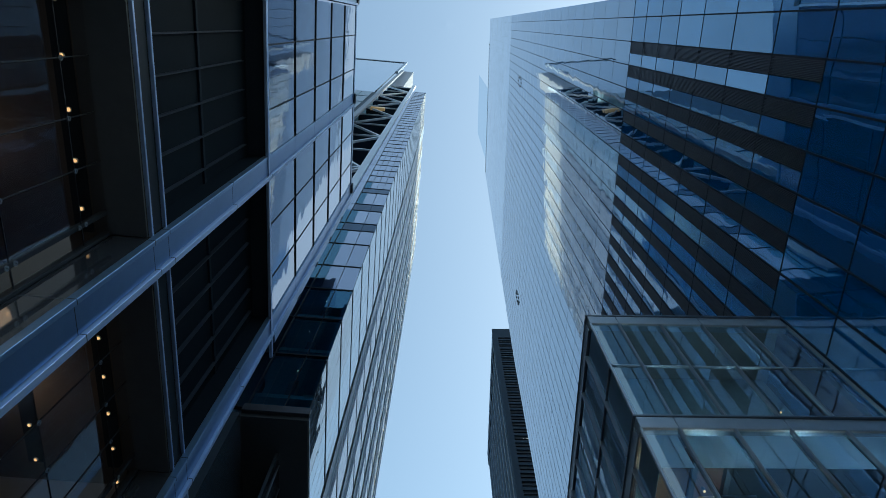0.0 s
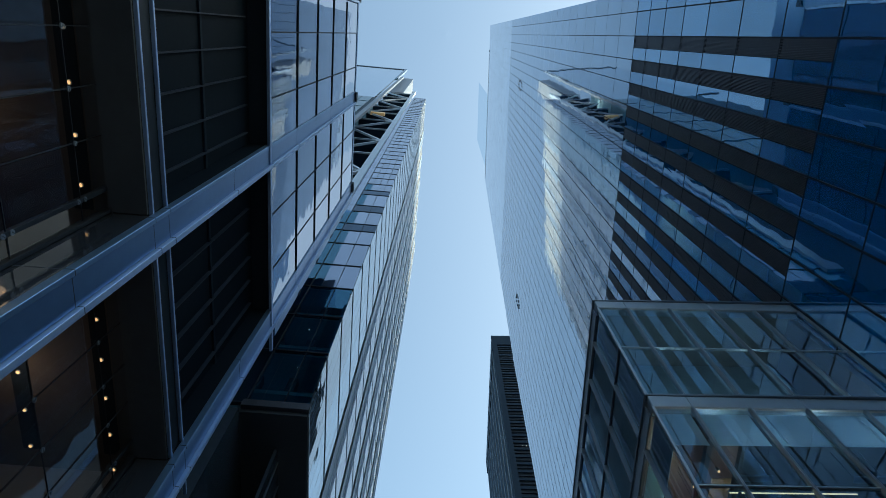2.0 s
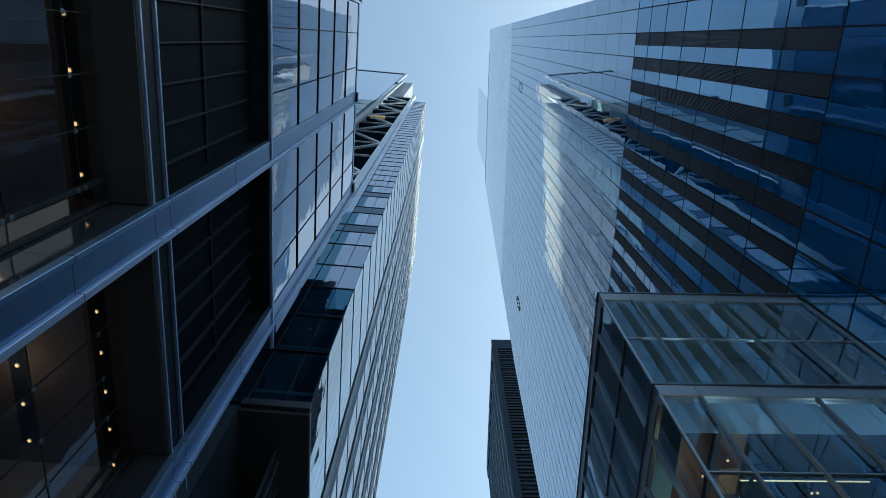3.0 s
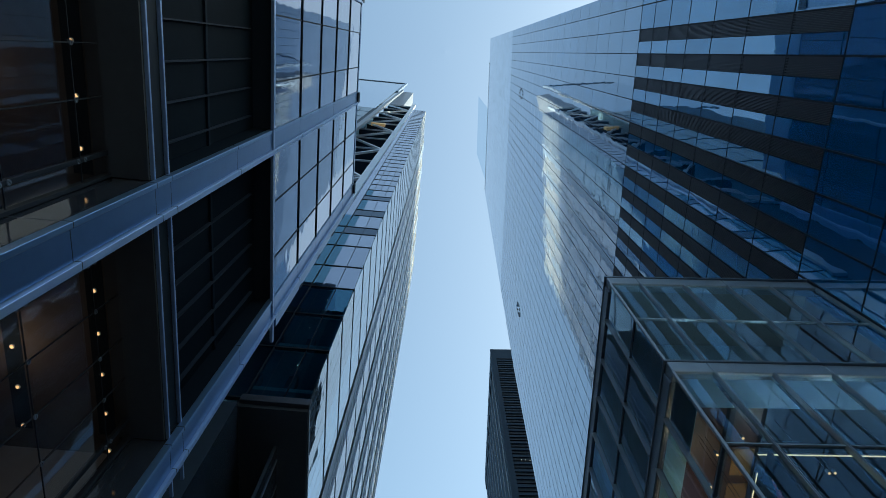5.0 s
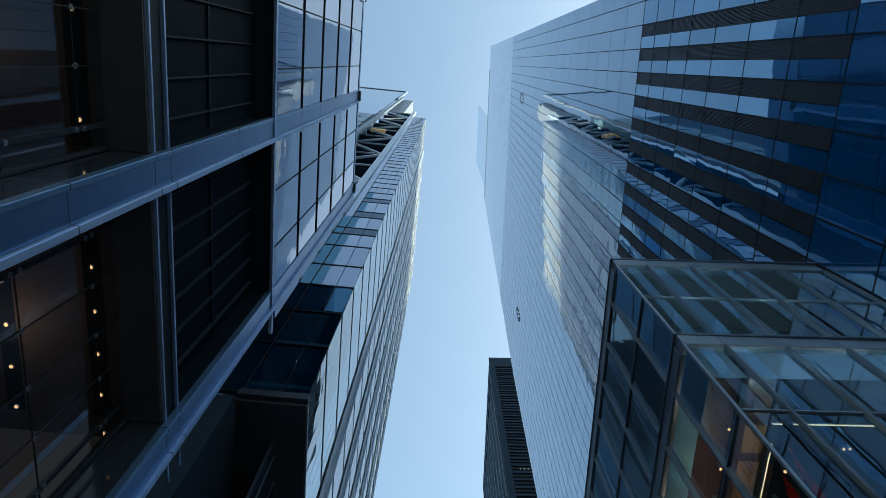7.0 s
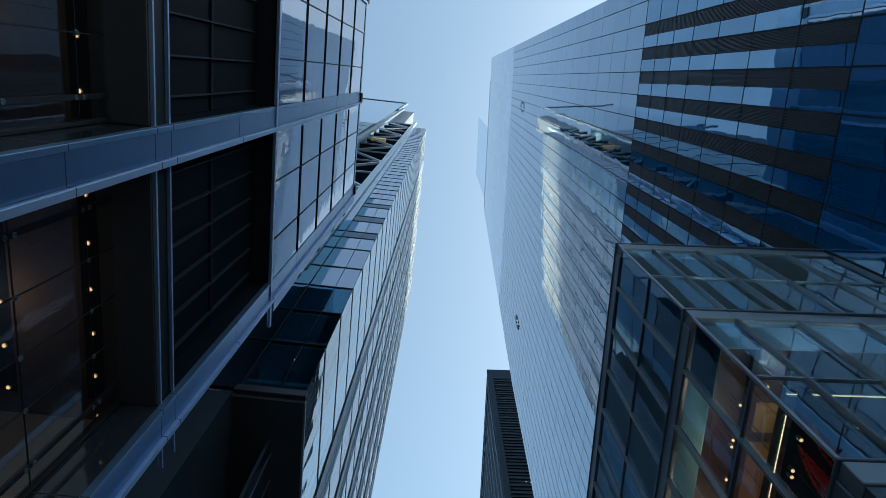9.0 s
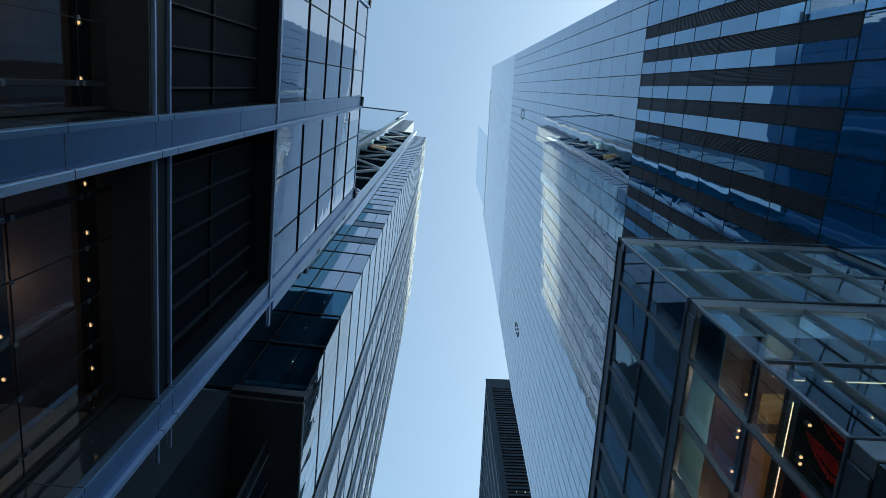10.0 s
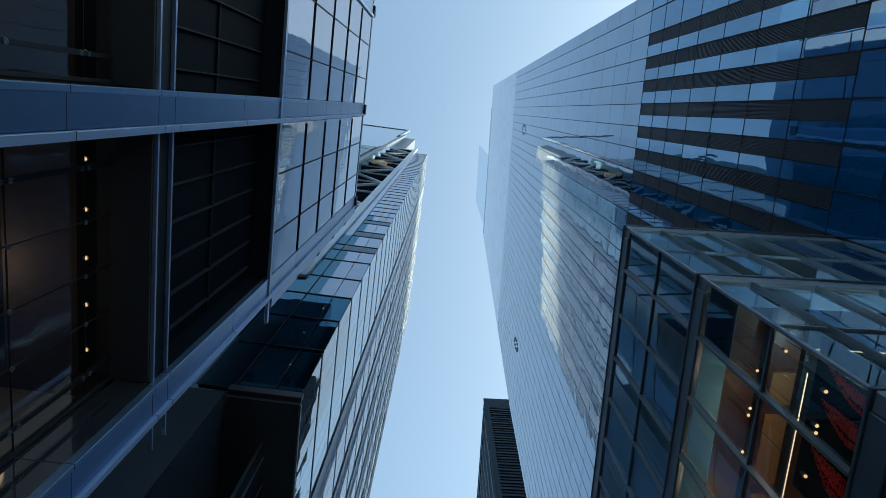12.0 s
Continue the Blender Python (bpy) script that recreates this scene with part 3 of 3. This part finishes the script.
part("lobby_wall", Mesh().box(-18.2, -18, SOUTH, 17.9, 0, 20.25), LOBBY, office)


def downlight(x, y, z):
    lamp = thing("downlight", "small round warm lit ceiling downlight", "ceiling light", pose(x, y, z), "lobby downlights")
    bm = bmesh.new()
    bmesh.ops.create_cone(bm, cap_ends=True, segments=12, radius1=0.085, radius2=0.085, depth=0.05)
    me = bpy.data.meshes.new("ring")
    bm.to_mesh(me)
    bm.free()
    me.materials.append(STEEL)
    part("ring", me, STEEL, lamp)
    bm = bmesh.new()
    bmesh.ops.create_cone(bm, cap_ends=True, segments=12, radius1=0.058, radius2=0.058, depth=0.05)
    me = bpy.data.meshes.new("lens")
    bm.to_mesh(me)
    bm.free()
    me.materials.append(WARM_LAMP)
    part("lens", me, WARM_LAMP, lamp, at=(0, 0, -0.02))
    return lamp


# added fill points in mid-air, standing in for the downlights' glow
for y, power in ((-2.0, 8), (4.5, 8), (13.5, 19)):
    data = bpy.data.lights.new("lobby_fill", "POINT")
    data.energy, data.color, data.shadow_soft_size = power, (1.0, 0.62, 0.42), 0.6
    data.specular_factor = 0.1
    new("lobby_fill", data).location = (-14.2, y, 19.2)
first = downlight(-11.3, 3.48, 20.22)
for k in range(-6, 10):
    if k:
        copy_thing(first, pose(-11.3, 3.48 + 1.583 * k, 20.22))
    copy_thing(first, pose(-14.3, 4.26 + 1.583 * k, 20.22))

# ---- stepped tower behind ----
LEAN, BASE = 0.0075, 36.0
slab = thing("stepped_tower", "slender pale glass tower with an open braced core", "skyscraper")
CX, CY, CZ, CT = -7.15, 25.17, 35.3, 240.0
YEND = 87.0
zr = [35.6, 42.7, 48.95, 55.2, 61.2, 68.1, 73.0, 75.9, 81.6, 84.7, 90.9, 93.5]
while zr[-1] < CT - 4:
    zr.append(zr[-1] + 4.2)
zr.append(CT)
xs = [-11.3, -10.3, -9.25, -8.2, CX]
fy, fx, bx, gap = Mesh(), Mesh(), Mesh(), Mesh()
for z0, z1 in zip(zr[:-1], zr[1:]):
    for a, b in ((-11.3, -10.3), (-10.3, -8.85), (-8.85, CX)) if z0 < 94 else zip(xs[:-1], xs[1:]):
        if z0 < 55:
            part("pane", Mesh().sheet("y", CY, a + 0.005, b - 0.02, z0 + 0.06, z1 - 0.06), HALL_GLASS, slab, at=(LEAN * (z0 - BASE), 0, 0))
        elif z0 < 94:
            glass = TEAL_GLASS if z0 in (73.0, 81.6, 90.9) else (STRIP_GLASS if a < -11 else LILAC_GLASS)
            part("pane", warped(rng, Mesh(), "y", a + 0.005, b - 0.02, z0 + 0.06, z1 - 0.06, CY, -1), glass, slab, at=(LEAN * (z0 - BASE), 0, 0))
        else:
            warped(rng, fy, "y", a + 0.04, b - 0.04, z0 + 0.08, z1 - 0.08, CY, -1)
    if z0 < 80:
        part("pane", warped(rng, Mesh(), "y", -13.6, xs[0] + LEAN * (z0 - BASE) - 0.02, z0 + 0.06, z1 - 0.06, CY, -1), STRIP_GLASS, slab)
    else:
        warped(rng, gap, "y", -13.0, xs[0] - 0.02, z0 + 0.06, z1 - 0.06, CY + 0.02, -1)
    part("transom", Mesh().box(xs[0] - 2.1 if z0 < 80 else xs[0], CX, CY - 0.06, CY + 0.2, z0 - 0.08, z0 + 0.08).lean(LEAN, BASE), MULLION, slab)
for x, w, z0, z1 in [(-11.3, 0.06, CZ, CT), (-8.85, 0.022, CZ, 93.5)] + [(x, 0.022, 93.5, CT) for x in xs[1:-1]]:
    part("mullion", Mesh().box(x - w, x + w, CY - 0.02, CY + 0.2, z0, z1).lean(LEAN, BASE), MULLION, slab)
part("front_glazing", fy.lean(LEAN, BASE), LILAC_GLASS, slab, kind="stuff")
part("side_strip", gap.lean(LEAN, BASE), LILAC_GLASS, slab, "lilac-grey glass strip beside the core", kind="stuff")
z = 35.6
zf = []
while z < CT:
    zf.append(z)
    z += 6.62
for z0, z1 in zip(zf, zf[1:] + [CT]):
    y = CY + 0.05
    while y < YEND:
        if z0 < 85 and y < 70:
            part("pane", warped(rng, Mesh(), "x", y + 0.03, y + 1.47, z0 + 0.12, z1 - 0.12, CX, 1).lean(LEAN, BASE), CORNER_GLASS if z0 < 50 and y < CY + 5 else (BAY_GLASS if y < 36 else WARM_GLASS), slab)
        else:
            warped(rng, bx if y < 36 else fx, "x", y + 0.03, min(y + 1.5, YEND) - 0.03, z0 + 0.12, z1 - 0.12, CX, 1)
        y += 1.5
    part("transom", Mesh().box(CX - 0.2, CX + 0.04, CY, YEND, z0 - 0.12, z0 + 0.12).lean(LEAN, BASE), TRIM, slab)
part("side_glazing", fx.lean(LEAN, BASE), WARM_GLASS, slab, kind="stuff")
part("corner_bay_glazing", bx.lean(LEAN, BASE), BAY_GLASS, slab, kind="stuff")
for y in (37.4, 46.8, 56.4, 66.2, 76.2, 86.2):
    bay = part("pier", Mesh().box(CX - 0.2, CX + 0.08, y, y + 2.9, CZ, CT + 3).lean(LEAN, BASE), SLATE, slab, "dark slate pier between glazed bays")
    for k, d in ((0.0, 0.13), (2.0, 0.15), (2.9, 0.2)):
        part("rail", Mesh().box(CX - 0.2, CX + d, y + k, y + k + 0.22, CZ, CT + 3).lean(LEAN, BASE), STEEL, bay)
part("core", Mesh().box(-24, CX - 0.15, CY + 0.2, YEND, 55.5, 90.0).lean(LEAN, BASE), CORE, slab)
part("core", Mesh().box(-12.9, CX - 0.15, CY + 0.2, YEND, 90.0, CT).lean(LEAN, BASE), CORE, slab)
part("core", Mesh().box(-24, CX - 0.15, CY + 5.2, YEND, CZ + 0.1, 55.5).lean(LEAN, BASE), HALL_WALL, slab)
# open floors behind the clear corner glass
for z in (39.1, 42.6, 45.8, 48.85, 52.0, 55.1):
    deep = 0.2 if z in (42.6, 48.85, 55.1) else 1.4
    part("floor_plate", Mesh().box(-13.6, CX - 0.2, CY + deep, CY + 5.2, z - 0.22, z + 0.22).lean(LEAN, BASE), HALL_WALL, slab, "blue-grey floor plate behind the glass")
for x in (-12.4, -9.7):
    part("inner_column", Mesh().box(x - 0.35, x + 0.35, CY + 2.2, CY + 2.9, CZ, 55.4).lean(LEAN, BASE), CORE, slab, "dark column behind the glass")
part("stair_core", Mesh().box(-9.0, -7.9, CY + 3.4, CY + 5.2, CZ, 55.4).lean(LEAN, BASE), HALL_WALL, slab, "blue-lit stair wall behind the glass")
part("soffit", Mesh().box(-24, CX + 0.1, CY + 0.21, YEND, CZ - 0.4, CZ), SOFFIT, slab)
part("soffit_edge", Mesh().box(-11.5, CX + 0.15, CY - 0.12, CY + 0.2, CZ - 0.1, CZ + 0.6), LOUVRE, slab, "dark metal edge band", bevel=0.02)
part("soffit_edge", Mesh().box(CX + 0.1, CX + 0.18, CY + 0.36, YEND, CZ - 0.2, CZ + 0.12), CORNICE, slab, bevel=0.02)
part("under_wall", Mesh().box(-9.2, -9.0, CY + 3, YEND, 0, CZ - 0.4), BLACK_GLASS, slab)
part("lower_block", Mesh().box(-24, -11.5, CY - 0.1, YEND, 0, CZ - 0.41), BLACK_GLASS, slab)
for k in range(14):
    part("under_fin", Mesh().box(-9.0, -8.94, CY + 4 + 2.0 * k, CY + 4.05 + 2.0 * k, 0, CZ - 0.41), DARK_STEEL, slab)
part("core_beam", Mesh().box(-13.4, -12.1, CY - 0.3, CY + 0.7, 60, 262).lean(LEAN * 1.2, 90), STEEL, slab, "pale aluminium-clad core column")
part("core_beam", Mesh().box(-19.5, -18.4, 20.7, 21.4, 49, 280).lean(LEAN * 1.2, 138), PALE_WALL, slab, "pale aluminium-clad core column")
# paler wall colour put in for haze and sky behind the open braces
part("core_wall", Mesh().box(-26, -12, CY + 5, CY + 6, 90, 250), HALL_WALL, slab)
part("core_wall", Mesh().box(-27, -26, CY + 0.6, CY + 6, 90, 250), HALL_WALL, slab)
slope = 0.009


def core_x(x, z):
    return x + slope * (z - 100)


for n in range(11):
    z = 91.0 + 16 * n
    part("truss_floor", Mesh().box(core_x(-22.8, z), core_x(-13, z), CY + 0.2, CY + 5, z - 0.5, z + 0.5), CORE, slab)
    part("floor_edge", Mesh().bar((core_x(-22.8, z), CY + 0.1, z), (core_x(-13, z), CY + 0.1, z), 0.45), STEEL, slab)
    if n < 10:
        a, b = ((-22.8, -13), (-13, -22.8))[n % 2]
        part("brace", Mesh().bar((core_x(a, z), CY + 0.15, z), (core_x(b, z + 16), CY + 0.15, z + 16), 0.5), STEEL, slab, "pale diagonal steel brace")
part("lit_drum", Mesh().box(-20.4, -16.2, CY - 0.4, CY + 0.5, 183, 185), GOLD_LAMP, slab, "golden lit panel in the open core", bevel=0.1)
part("crown_block", Mesh().box(-21.6, -15.4, CY + 0.2, CY + 8, 256, 337), PALE_WALL, slab, "pale crown panel above the braces", bevel=0.1)
part("crown_screen", Mesh().box(-56.8, -20.5, 21.4, 22.0, 191.5, 340.5), PALE_GLASS, slab, "pale glass crown screen")
part("screen_rail", Mesh().box(-56.8, -20.3, 21.1, 22.1, 340.5, 344.6), SLATE, slab)
part("screen_post", Mesh().box(-20.5, -19.35, 21.1, 22.1, 276, 344.6), SLATE, slab)
for n in range(9):
    for k in range(4):
        part("dark_pane", Mesh().box(-23.7 - 3.24 * k, -20.65 - 3.24 * k, 21.1, 21.25, 75.2 + 12.96 * n, 87 + 12.96 * n), SKIRT, slab)
part("pane_backing", Mesh().box(-48.7, -19.7, 21.27, 21.9, 73, 191.4), CORE, slab)

for x, z, k in ((-9.6, 55.0, 3.9), (-9.9, 48.7, 3.6), (-9.4, 42.4, 3.2)):
    lamp = thing("hall_light", "tiny white ceiling spotlight behind teal glass", "ceiling light", pose(x + LEAN * (z - BASE), CY + 1.1, z - 0.25), "hall lights")
    part("lens", disc("lens", HALL_LAMP, 0.04, 0.03), HALL_LAMP, lamp)
    part("housing", disc("housing", DARK_STEEL, 0.08, 0.06), DARK_STEEL, lamp, at=(0, 0, 0.05))
    data = bpy.data.lights.new("hall_glow", "POINT")
    data.energy, data.color, data.shadow_soft_size = 45, (0.85, 0.94, 1.0), 0.03
    new("hall_glow", data).location = (x, CY + 2.6, z - 0.6 * k)

# ---- dark tower far off ----
dark = thing("dark_tower", "distant dark tower with black louvred floors", "skyscraper", pose(35.9, 142.6, 0, 0, 0, -4.5))
part("body", Mesh().box(0.4, 40, 0.4, 78, 0, 272), RECESS, dark)
part("top_band", Mesh().box(0, 40, 0, 78, 265.5, 274.5), FAR_BLACK, dark)
part("corner_pier", Mesh().box(-0.25, 2.1, -0.25, 0.8, 0, 274), FAR_BLACK, dark)
for k in range(40):
    z = 104.5 + 4.05 * k
    part("spandrel", Mesh().box(2.1, 40, -0.13, 0.8, z, z + 1.2), FAR_BLACK, dark)
    part("louvre", Mesh().box(2.1, 40, -0.03, 0.4, z + 2.2, z + 2.6), MULLION, dark)
for k in range(9):
    part("rib", Mesh().box(-0.35, 0.5, 4 + k * 8.2, 4.24 + k * 8.2, 0, 272), SLATE, dark)
for k in range(7):
    part("window_light", Mesh().box(5.2 + 1.5 * k, 5.36 + 1.5 * k, -0.26, -0.13, 187.5, 187.7), HALL_LAMP, dark, "tiny lit window")
